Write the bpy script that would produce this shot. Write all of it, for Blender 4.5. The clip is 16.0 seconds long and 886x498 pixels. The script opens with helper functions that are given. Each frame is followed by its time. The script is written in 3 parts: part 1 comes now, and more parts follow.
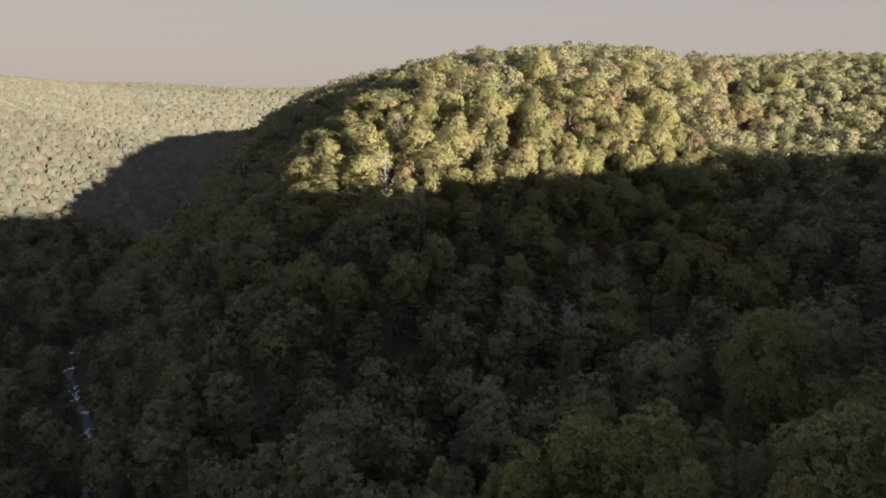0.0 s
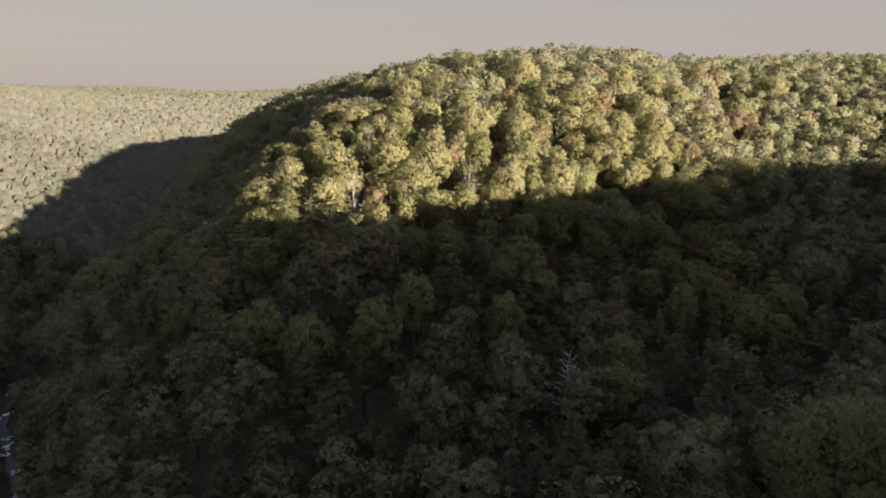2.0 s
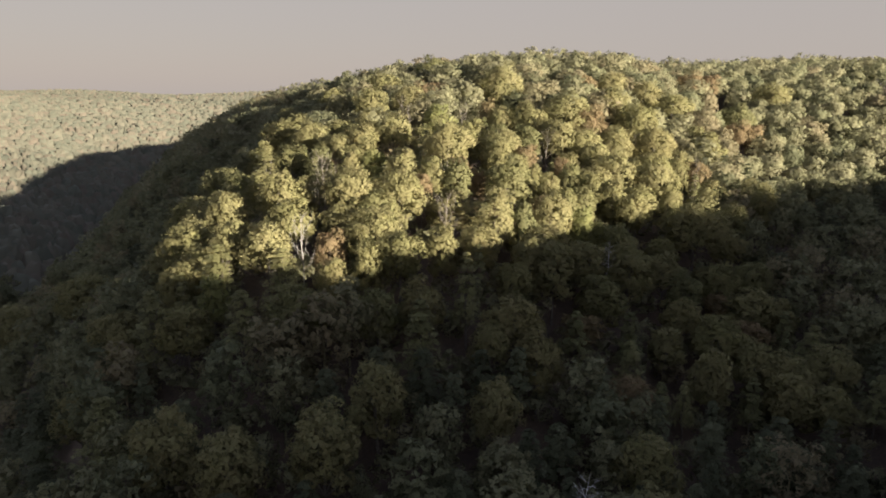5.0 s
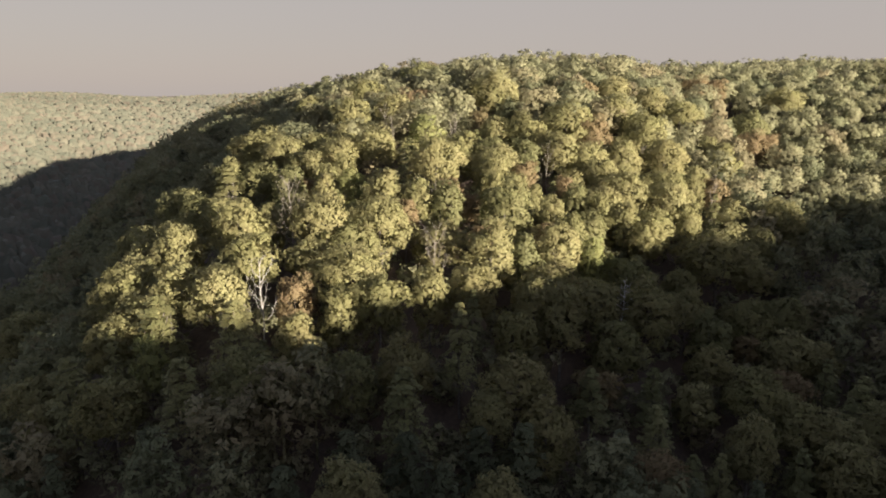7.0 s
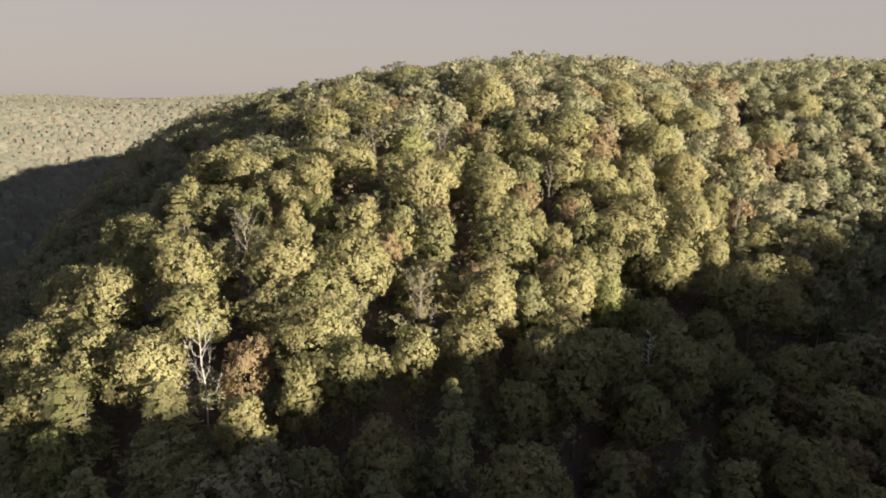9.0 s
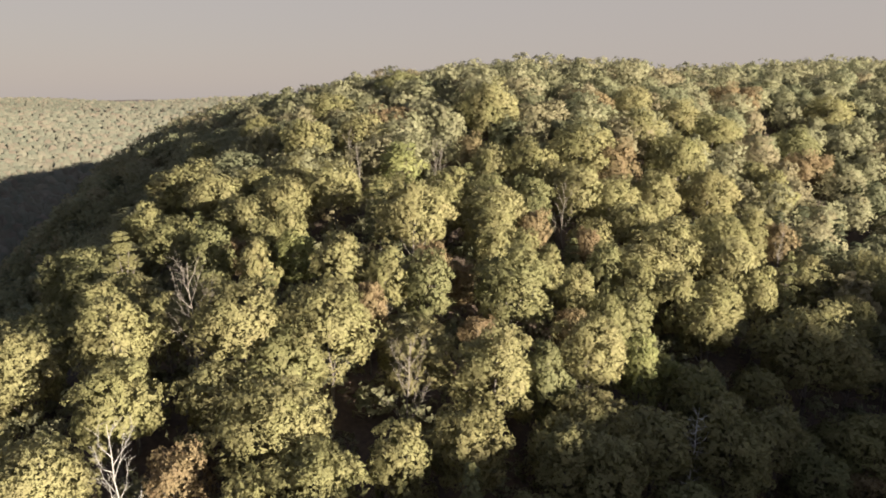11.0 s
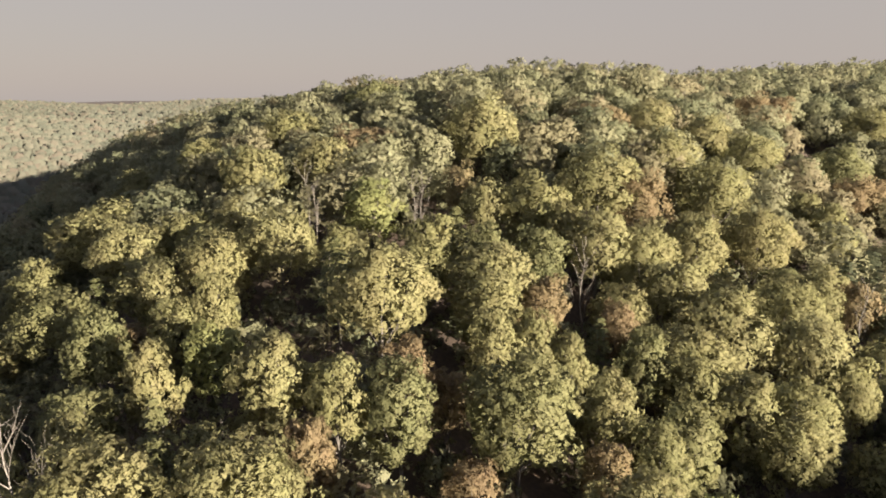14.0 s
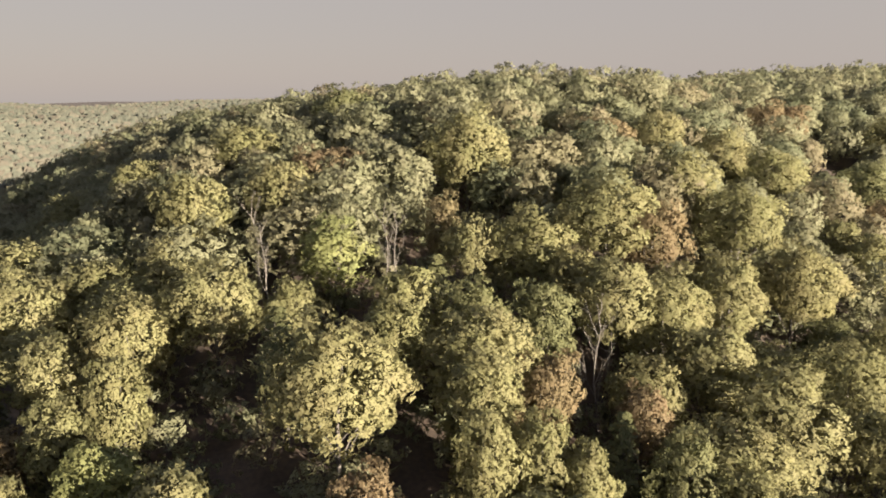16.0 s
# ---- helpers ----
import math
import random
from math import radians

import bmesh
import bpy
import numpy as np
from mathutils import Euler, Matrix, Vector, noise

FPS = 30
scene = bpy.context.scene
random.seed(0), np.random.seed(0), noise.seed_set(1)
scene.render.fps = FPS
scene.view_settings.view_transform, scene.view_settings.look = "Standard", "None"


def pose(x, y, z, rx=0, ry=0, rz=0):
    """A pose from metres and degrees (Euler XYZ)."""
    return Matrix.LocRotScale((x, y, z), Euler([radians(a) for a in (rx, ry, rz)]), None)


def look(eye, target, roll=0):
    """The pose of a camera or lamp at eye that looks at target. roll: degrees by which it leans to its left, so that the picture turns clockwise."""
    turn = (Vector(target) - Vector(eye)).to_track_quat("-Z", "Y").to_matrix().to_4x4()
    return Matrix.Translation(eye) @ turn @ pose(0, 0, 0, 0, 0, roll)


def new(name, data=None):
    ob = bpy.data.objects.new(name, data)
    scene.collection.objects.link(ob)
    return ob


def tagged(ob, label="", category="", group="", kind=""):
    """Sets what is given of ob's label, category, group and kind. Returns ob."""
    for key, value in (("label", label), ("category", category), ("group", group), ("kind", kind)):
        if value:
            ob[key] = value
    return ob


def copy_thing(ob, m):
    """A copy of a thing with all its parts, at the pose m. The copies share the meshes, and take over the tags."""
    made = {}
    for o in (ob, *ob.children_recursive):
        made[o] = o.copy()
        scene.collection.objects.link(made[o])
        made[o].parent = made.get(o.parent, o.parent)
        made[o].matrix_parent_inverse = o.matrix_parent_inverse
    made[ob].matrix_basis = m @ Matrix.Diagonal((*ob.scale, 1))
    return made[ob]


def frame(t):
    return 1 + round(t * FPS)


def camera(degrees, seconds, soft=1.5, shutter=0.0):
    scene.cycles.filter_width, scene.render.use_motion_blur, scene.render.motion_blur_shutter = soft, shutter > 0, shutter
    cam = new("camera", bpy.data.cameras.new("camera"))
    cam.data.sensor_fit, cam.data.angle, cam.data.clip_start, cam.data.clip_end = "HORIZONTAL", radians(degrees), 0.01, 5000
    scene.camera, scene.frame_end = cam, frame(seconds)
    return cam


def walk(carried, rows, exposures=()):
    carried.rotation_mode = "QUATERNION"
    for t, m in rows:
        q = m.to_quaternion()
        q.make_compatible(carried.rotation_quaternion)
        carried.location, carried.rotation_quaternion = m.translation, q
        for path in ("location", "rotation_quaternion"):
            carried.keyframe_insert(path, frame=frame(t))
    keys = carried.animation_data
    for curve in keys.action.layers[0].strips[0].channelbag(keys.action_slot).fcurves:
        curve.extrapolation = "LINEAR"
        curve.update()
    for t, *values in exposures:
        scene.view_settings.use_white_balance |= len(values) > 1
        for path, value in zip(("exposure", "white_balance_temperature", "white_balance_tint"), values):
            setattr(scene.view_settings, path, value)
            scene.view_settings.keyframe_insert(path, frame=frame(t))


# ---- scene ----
cam = camera(68.1, 16.0, soft=1.75)
# seconds, place, yaw, pitch and roll of the flight
PATH = [
    (0, 0.00, 0.00, 0.00, -0.01, -13.16, 1.10),
    (1, 0.01, 10.09, 1.45, -1.02, -13.15, 0.85),
    (2, 0.20, 20.19, 2.83, -1.92, -13.13, 0.66),
    (3, 0.56, 30.30, 4.16, -2.75, -13.11, 0.57),
    (4, 1.08, 40.42, 5.44, -3.53, -13.05, 0.45),
    (5, 1.75, 50.53, 6.68, -4.19, -13.06, 0.32),
    (6, 2.56, 60.64, 7.89, -4.68, -13.04, 0.21),
    (7, 3.50, 70.74, 9.06, -5.12, -13.04, 0.10),
    (8, 4.57, 80.81, 10.21, -5.60, -13.06, -0.06),
    (9, 5.74, 90.86, 11.35, -5.97, -13.10, -0.22),
    (10, 7.03, 100.88, 12.47, -6.10, -13.12, -0.39),
    (11, 8.40, 110.86, 13.59, -6.09, -13.11, -0.50),
    (12, 9.86, 120.80, 14.71, -6.11, -13.10, -0.55),
    (13, 11.40, 130.69, 15.85, -6.34, -13.12, -0.60),
    (14, 13.00, 140.52, 17.00, -6.96, -13.13, -0.69),
    (15, 14.66, 150.29, 18.17, -7.65, -13.15, -0.75),
    (16, 16.36, 160.00, 19.37, -8.29, -13.18, -0.81),
]
walk(cam, [(t, pose(x, y, z, 90 + pitch, 0, yaw) @ pose(0, 0, 0, 0, 0, roll)) for t, x, y, z, yaw, pitch, roll in PATH],
     exposures=[(0, 2.65), (16, 2.65)])

# ---- light: a low evening sun over the rim behind, and a hazy sky ----
SUN_AZ, SUN_EL = 43.0, 10.0            # degrees to the right of straight behind, and above the horizon
away = Vector((math.sin(radians(SUN_AZ)) * math.cos(radians(SUN_EL)), -math.cos(radians(SUN_AZ)) * math.cos(radians(SUN_EL)), math.sin(radians(SUN_EL))))
sun_data = bpy.data.lights.new("sun", "SUN")
sun_data.energy, sun_data.angle, sun_data.color = 4.5, radians(0.53), (1.0, 0.87, 0.70)
sun = new("sun", sun_data)
sun.matrix_world = look(away * 400, (0, 0, 0))

world = bpy.data.worlds.new("sky")
scene.world = world
world.use_nodes = True
wt = world.node_tree
wt.nodes.clear()
sky = wt.nodes.new("ShaderNodeTexSky")
sky.sky_type, sky.sun_disc = "NISHITA", False
sky.sun_elevation, sky.sun_rotation = radians(SUN_EL), radians(180 - SUN_AZ)
sky.dust_density, sky.air_density = 0.8, 1.3
sky_low = wt.nodes.new("ShaderNodeVectorMath")
sky_low.operation = "MULTIPLY"
sky_low.inputs[1].default_value = (0.0515, 0.0497, 0.0640)
haze = wt.nodes.new("ShaderNodeRGB")
haze.outputs[0].default_value = (0.0725, 0.0652, 0.0622, 1)
veil = wt.nodes.new("ShaderNodeMix")
veil.data_type = "RGBA"
way_up = wt.nodes.new("ShaderNodeTexCoord")
height_of = wt.nodes.new("ShaderNodeSeparateXYZ")
thin = wt.nodes.new("ShaderNodeMapRange")
for key, value in (("From Min", 0.17), ("From Max", 0.60), ("To Min", 0.96), ("To Max", 0.50)):
    thin.inputs[key].default_value = value
wt.links.new(way_up.outputs["Generated"], height_of.inputs[0])
wt.links.new(height_of.outputs["Z"], thin.inputs["Value"])
wt.links.new(thin.outputs[0], veil.inputs["Factor"])
bg = wt.nodes.new("ShaderNodeBackground")
bg.inputs["Strength"].default_value = 1.0
out = wt.nodes.new("ShaderNodeOutputWorld")
wt.links.new(sky.outputs[0], sky_low.inputs[0])
wt.links.new(sky_low.outputs[0], veil.inputs["A"])
wt.links.new(haze.outputs[0], veil.inputs["B"])
wt.links.new(veil.outputs["Result"], bg.inputs["Color"])
wt.links.new(bg.outputs[0], out.inputs["Surface"])

# ---- materials ----


def leaf_material(name, colours, tinted=False, translucent=0.50, grain=5.0, cover=0.46):
    """Foliage: each leaf spray varies a little, each tree takes its own colour from the row of colours."""
    m = bpy.data.materials.new(name)
    m.use_nodes = True
    t = m.node_tree
    t.nodes.clear()
    per_leaf = t.nodes.new("ShaderNodeNewGeometry")
    if tinted:
        per_tree = t.nodes.new("ShaderNodeAttribute")
        per_tree.attribute_name = "tint"
        tree_value = per_tree.outputs["Fac"]
    else:
        per_tree = t.nodes.new("ShaderNodeObjectInfo")
        tree_value = per_tree.outputs["Random"]
    ramp = t.nodes.new("ShaderNodeValToRGB")
    els = ramp.color_ramp.elements
    while len(els) < len(colours):
        els.new(0.5)
    for k, c in enumerate(colours):
        els[k].position, els[k].color = k / max(len(colours) - 1, 1), (*c, 1)
    t.links.new(tree_value, ramp.inputs[0])
    vary = t.nodes.new("ShaderNodeMapRange")
    vary.inputs["To Min"].default_value, vary.inputs["To Max"].default_value = 0.90, 1.10
    t.links.new(per_leaf.outputs["Random Per Island"], vary.inputs["Value"])
    hue = t.nodes.new("ShaderNodeHueSaturation")
    spread = t.nodes.new("ShaderNodeTexNoise")
    spread.inputs["Scale"].default_value = 0.35
    where = t.nodes.new("ShaderNodeTexCoord")
    t.links.new(where.outputs["Object"], spread.inputs["Vector"])
    shift = t.nodes.new("ShaderNodeMapRange")
    shift.inputs["To Min"].default_value, shift.inputs["To Max"].default_value = 0.475, 0.525
    t.links.new(spread.outputs["Fac"], shift.inputs["Value"])
    t.links.new(shift.outputs[0], hue.inputs["Hue"])
    t.links.new(vary.outputs[0], hue.inputs["Value"])
    t.links.new(ramp.outputs[0], hue.inputs["Color"])
    face = t.nodes.new("ShaderNodeBsdfPrincipled")
    face.inputs["Roughness"].default_value = 0.70
    face.inputs["Specular IOR Level"].default_value = 0.14
    through_leaf = t.nodes.new("ShaderNodeBsdfTranslucent")
    mix = t.nodes.new("ShaderNodeMixShader")
    mix.inputs[0].default_value = translucent
    end = t.nodes.new("ShaderNodeOutputMaterial")
    t.links.new(hue.outputs[0], face.inputs["Base Color"])
    t.links.new(hue.outputs[0], through_leaf.inputs["Color"])
    t.links.new(face.outputs[0], mix.inputs[1])
    t.links.new(through_leaf.outputs[0], mix.inputs[2])
    last = mix
    if grain:
        # between the leaves of a spray the light comes through
        fine = t.nodes.new("ShaderNodeTexNoise")
        fine.inputs["Scale"].default_value, fine.inputs["Detail"].default_value = grain, 1.0
        t.links.new(where.outputs["Object"], fine.inputs["Vector"])
        cut = t.nodes.new("ShaderNodeMapRange")
        for key, value in (("From Min", cover - 0.03), ("From Max", cover + 0.03), ("To Min", 1.0), ("To Max", 0.0)):
            cut.inputs[key].default_value = value
        t.links.new(fine.outputs["Fac"], cut.inputs["Value"])
        gap = t.nodes.new("ShaderNodeBsdfTransparent")
        last = t.nodes.new("ShaderNodeMixShader")
        t.links.new(cut.outputs[0], last.inputs[0])
        t.links.new(mix.outputs[0], last.inputs[1])
        t.links.new(gap.outputs[0], last.inputs[2])
    t.links.new(last.outputs[0], end.inputs["Surface"])
    return m


def rough_material(name, a, b, scale, fine, bump=0.4, rough=0.9):
    """Two colours mixed by noise at a broad and a fine scale, with relief."""
    m = bpy.data.materials.new(name)
    m.use_nodes = True
    t = m.node_tree
    p = t.nodes["Principled BSDF"]
    where = t.nodes.new("ShaderNodeTexCoord")
    n1, n2 = t.nodes.new("ShaderNodeTexNoise"), t.nodes.new("ShaderNodeTexNoise")
    n1.inputs["Scale"].default_value, n2.inputs["Scale"].default_value = scale, fine
    n1.inputs["Detail"].default_value = n2.inputs["Detail"].default_value = 5
    for n in (n1, n2):
        t.links.new(where.outputs["Object"], n.inputs["Vector"])
    both = t.nodes.new("ShaderNodeMath")
    both.operation = "ADD"
    half = t.nodes.new("ShaderNodeMath")
    half.operation = "MULTIPLY"
    half.inputs[1].default_value = 0.5
    t.links.new(n1.outputs["Fac"], both.inputs[0])
    t.links.new(n2.outputs["Fac"], both.inputs[1])
    t.links.new(both.outputs[0], half.inputs[0])
    ramp = t.nodes.new("ShaderNodeValToRGB")
    ramp.color_ramp.elements[0].position, ramp.color_ramp.elements[0].color = 0.38, (*a, 1)
    ramp.color_ramp.elements[1].position, ramp.color_ramp.elements[1].color = 0.62, (*b, 1)
    t.links.new(half.outputs[0], ramp.inputs[0])
    t.links.new(ramp.outputs[0], p.inputs["Base Color"])
    p.inputs["Roughness"].default_value = rough
    bmp = t.nodes.new("ShaderNodeBump")
    bmp.inputs["Strength"].default_value = bump
    t.links.new(n2.outputs["Fac"], bmp.inputs["Height"])
    t.links.new(bmp.outputs[0], p.inputs["Normal"])
    return m


GREEN, OLIVE, PALE, TAN = (0.146, 0.156, 0.092), (0.186, 0.186, 0.108), (0.222, 0.216, 0.132), (0.220, 0.190, 0.118)
oak_leaf = leaf_material("oak_leaf", ((0.164, 0.165, 0.080), (0.207, 0.197, 0.093), (0.219, 0.206, 0.100), (0.235, 0.220, 0.110), (0.220, 0.201, 0.097)))
poplar_leaf = leaf_material("poplar_leaf", ((0.216, 0.224, 0.094), (0.248, 0.248, 0.106)))
maple_leaf = leaf_material("maple_leaf", ((0.224, 0.184, 0.100), (0.196, 0.152, 0.085), (0.214, 0.162, 0.094)))
red_leaf = leaf_material("red_leaf", ((0.190, 0.055, 0.030), (0.230, 0.075, 0.040)))
pine_needle = leaf_material("pine_needle", ((0.090, 0.094, 0.042), (0.150, 0.144, 0.066)), translucent=0.15)
# leaves of the far slopes, greyer and bluer: distance haze put into the colour
hazed_leaf = leaf_material("hazed_leaf", ((0.074, 0.079, 0.060), (0.086, 0.087, 0.066), (0.096, 0.093, 0.070), (0.098, 0.085, 0.066)), tinted=True, translucent=0.10, grain=0)
rim_leaf = leaf_material("rim_leaf", (GREEN, OLIVE, PALE, OLIVE, TAN), tinted=True, grain=0)
forest_leaf = leaf_material("forest_leaf", (GREEN, OLIVE, (0.202, 0.199, 0.118), PALE, OLIVE, TAN), tinted=True)
PINE = (0.070, 0.078, 0.046)
shade_leaf = leaf_material("shade_leaf", (PINE, GREEN, OLIVE, (0.194, 0.194, 0.112), OLIVE, TAN), tinted=True, grain=3.5, cover=0.44)
bark = rough_material("bark", (0.045, 0.038, 0.032), (0.120, 0.106, 0.092), 1.2, 9.0, 0.7)
dead_wood = rough_material("dead_wood", (0.072, 0.062, 0.054), (0.170, 0.150, 0.130), 1.0, 8.0, 0.5)
pale_wood = rough_material("pale_wood", (0.150, 0.142, 0.134), (0.290, 0.276, 0.262), 1.0, 8.0, 0.5)
litter = rough_material("leaf_litter", (0.030, 0.021, 0.015), (0.074, 0.050, 0.034), 0.12, 1.7, 0.8)
rock = rough_material("rock", (0.120, 0.115, 0.110), (0.290, 0.280, 0.270), 0.5, 4.0, 0.6)
# white water; the blue of the reflected sky is put into its colour
foam = rough_material("foam", (0.500, 0.550, 0.620), (0.780, 0.810, 0.850), 0.6, 3.0, 0.5, 0.5)
water = rough_material("stream_water", (0.012, 0.015, 0.015), (0.030, 0.036, 0.038), 0.25, 1.4, 0.9, 0.45)

# ---- the land ----
# the stream's course, from behind the start to the far end of its valley
STREAM = [(-30, -260), (-62, -120), (-64, -20), (-60, 70), (-76, 125), (-96, 163), (-118, 192), (-134, 230), (-150, 320),
          (-178, 430), (-196, 540), (-170, 680), (-60, 800), (140, 900), (500, 1000), (1200, 1080), (2600, 1000)]
BED, WATER_Z = -91.0, -89.6
# broad swells that shape the spur, its hollow and the near rim: one row for every 60 m ahead, from x = -120 on in steps of 60 m
SWELLS = [
    [-3, 1, 5, 6, 2, 0, 0],
    [-20, 8, 0, -7, 3, 1, 0],
    [-27, 23, -11, -35, -6, -2, 0],
    [1, 11, 8, -3, -15, -12, -3],
    [1, -8, -3, -2, -12, -11, -4],
    [2, 11.0, 0, 8, -2, -3, 1],
    [-8, 4.5, -3.5, 9, 1, 5, 4],
    [9, 5, 0, 1, -4, 0, 4],
    [3, 1, -1, 0, 0, 4, 5],
]

KNOLLS = [(50, 92, 8, 20), (-5, 99, -5, 16), (-17, 152, 4, 13), (19, 166, 3.5, 12), (30, 187, 2, 12), (61, 202, 2.5, 14),
          (96, 218, 4, 16), (-39, 121, 3, 15), (-64, 203, -6, 15), (-60, 243, -6, 16), (-37, 205, 2.5, 14), (-38, 171, 2.5, 12), (-72, 180, -3, 16), (-52, 285, -5, 16), (-70, 288, -8, 22), (-46, 322, -3, 16), (2, 332, 1.2, 20), (112, 384, 0.5, 26), (162, 372, 0.5, 26), (205, 372, -1.5, 26), (45, 335, -1.8, 26)]


def ease(t):
    t = np.clip(t, 0, 1)
    return t * t * (3 - 2 * t)


def stream_distance(x, y):
    """The distance to the stream, and +1 on its left bank, -1 on its right."""
    best, side = np.full(np.shape(x), 1e9), np.zeros(np.shape(x))
    for (ax, ay), (bx, by) in zip(STREAM, STREAM[1:]):
        ux, uy = bx - ax, by - ay
        k = np.clip(((x - ax) * ux + (y - ay) * uy) / (ux * ux + uy * uy), 0, 1)
        d = np.hypot(x - ax - k * ux, y - ay - k * uy)
        side = np.where(d < best, np.sign(ux * (y - ay) - uy * (x - ax)), side)
        best = np.minimum(best, d)
    return best, side


def ground_z(x, y):
    x, y = np.asarray(x, float), np.asarray(y, float)
    d, side = stream_distance(x, y)
    off = np.maximum(d - 6, 0)
    steep = 92 * (1 - np.exp(-((off / 75) ** 1.25)))
    gentle = 90 * (1 - np.exp(-((off / 250) ** 1.05)))
    z = -88 - 5 * (1 - ease(d / 8)) + np.where(side > 0, gentle, steep)
    for j, row in enumerate(SWELLS):
        for i, h in enumerate(row):
            z = z + h * np.exp(-((x + 120 - 60 * i) ** 2 + (y - 60 * j) ** 2) / (2 * 52.0**2))
    z = z + 10.3 * np.exp(-((x - 236) ** 2 + (y - 84) ** 2) / (2 * 50.0**2))      # knoll and dip put on the unseen sunward rim to shape its shadow
    z = z - 6 * np.exp(-((x + 80) ** 2 + (y - 230) ** 2) / (2 * 24.0**2))       # the flank falls away to the valley
    z = z - 1.5 * np.exp(-((x - 152) ** 2 + (y - 20) ** 2) / (2 * 18.0**2))
    # smaller swells: knolls of the lit brow, the near spur, the hollow below and the falling flank
    for cx, cy, h, wide in KNOLLS:
        z = z + h * np.exp(-((x - cx) ** 2 + (y - cy) ** 2) / (2 * wide**2))
    along_rim = 0.731 * x + 0.682 * y       # rises and a cut put into the unseen rim to draw its shadow's edge
    z = z + ease((x - 75) / 45) * ease((120 - y) / 60) * (2.0 * np.exp(-(((along_rim - 207) / 16) ** 2)) + 1.6 * np.exp(-(((along_rim - 180) / 15) ** 2)) + 0.8 * np.exp(-(((along_rim - 134) / 18) ** 2)) + 3.0 * np.exp(-(((along_rim - 46) / 14) ** 2)) - 3.5 * np.exp(-(((along_rim - 102) / 13) ** 2)) + 4.5 * np.exp(-(((along_rim - 66) / 14) ** 2)))
    z = np.maximum(z, BED + 0.28 * np.maximum(d - 5, 0) * np.exp(-d / 90))
    z = BED + (z - BED) * ease((d - 1.4) / 7)
    # long rolling relief far off, small relief everywhere
    r = np.hypot(x, y - 200)
    z = z + ease((r - 500) / 600) * (7 * np.sin(x / 170 + 1.3) * np.cos(y / 230) + 4 * np.sin(x / 71 + y / 93))
    z = z + ease((d - 10) / 30) * (0.8 * np.sin(x / 9.1 + 0.6 * np.sin(y / 13)) * np.cos(y / 8.3) + 0.5 * np.sin(x / 3.7) * np.sin(y / 4.3 + 1))
    return z


def grid_mesh(name, xs, ys):
    gx, gy = np.meshgrid(xs, ys)
    v = np.stack([gx.ravel(), gy.ravel(), ground_z(gx, gy).ravel()], -1)
    i = np.arange(len(xs) * len(ys)).reshape(len(ys), len(xs))
    q = np.stack([i[:-1, :-1], i[:-1, 1:], i[1:, 1:], i[1:, :-1]], -1).reshape(-1, 4)
    return array_mesh(name, v, q)


def array_mesh(name, v, q, way=None, tint=None):
    """A mesh from arrays; all faces have as many corners as q has columns."""
    k = q.shape[1]
    me = bpy.data.meshes.new(name)
    me.vertices.add(len(v))
    me.vertices.foreach_set("co", np.ascontiguousarray(v, np.float32).ravel())
    me.loops.add(k * len(q))
    me.loops.foreach_set("vertex_index", np.ascontiguousarray(q, np.int32).ravel())
    me.polygons.add(len(q))
    me.polygons.foreach_set("loop_start", np.arange(0, k * len(q), k, dtype=np.int32))
    if tint is not None:
        me.attributes.new("tint", "FLOAT", "POINT").data.foreach_set("value", np.ascontiguousarray(tint, np.float32))
    me.update(calc_edges=True)
    if way is not None:
        me.normals_split_custom_set_from_vertices(way.astype(np.float32).tolist())
    return me


def stretched(lo, hi, near_lo, near_hi, step, growth=1.16):
    """Coordinates with even steps between near_lo and near_hi that widen towards lo and hi."""
    mid = list(np.arange(near_lo, near_hi + 0.1, step))
    up, s = mid[-1], step
    while up < hi:
        s *= growth
        up += s
        mid.append(up)
    down, s = mid[0], step
    while down > lo:
        s *= growth
        down -= s
        mid.insert(0, down)
    return np.array(mid)


ground = new("ground", grid_mesh("ground", stretched(-4800, 4800, -260, 300, 4.0), stretched(-3000, 4900, -240, 560, 4.0)))
ground.data.materials.append(litter)
ground.data.polygons.foreach_set("use_smooth", np.ones(len(ground.data.polygons), bool))
tagged(ground, "steep forest floor of brown leaf litter above a gorge", "ground", kind="structure")


def along_stream(y0, y1, step):
    pts = []
    for (ax, ay), (bx, by) in zip(STREAM, STREAM[1:]):
        n = max(2, int(math.hypot(bx - ax, by - ay) / step))
        pts += [(ax + (bx - ax) * k / n, ay + (by - ay) * k / n) for k in range(n)]
    return [p for p in pts if y0 <= p[1] <= y1]


course = along_stream(-200, 700, 4.0)
bm = bmesh.new()
banks = []
for k, (x, y) in enumerate(course):
    a, b = course[max(k - 1, 0)], course[min(k + 1, len(course) - 1)]
    t = Vector((b[0] - a[0], b[1] - a[1])).normalized()
    w = 1.15 + 0.4 * math.sin(k * 0.9) + 0.3 * math.sin(k * 2.3)
    banks.append([bm.verts.new((x - t.y * s * w, y + t.x * s * w, WATER_Z + 0.06 * math.sin(k * 1.7 + s * 3))) for s in (-1, -0.5, 0, 0.5, 1)])
for p, q in zip(banks, banks[1:]):
    for i in range(4):
        bm.faces.new((p[i], p[i + 1], q[i + 1], q[i]))
me = bpy.data.meshes.new("stream")
bm.to_mesh(me)
bm.free()
stream = new("water", me)
me.materials.append(water)
tagged(stream, "dark mountain stream running over rapids in a gorge", "stream", kind="structure")

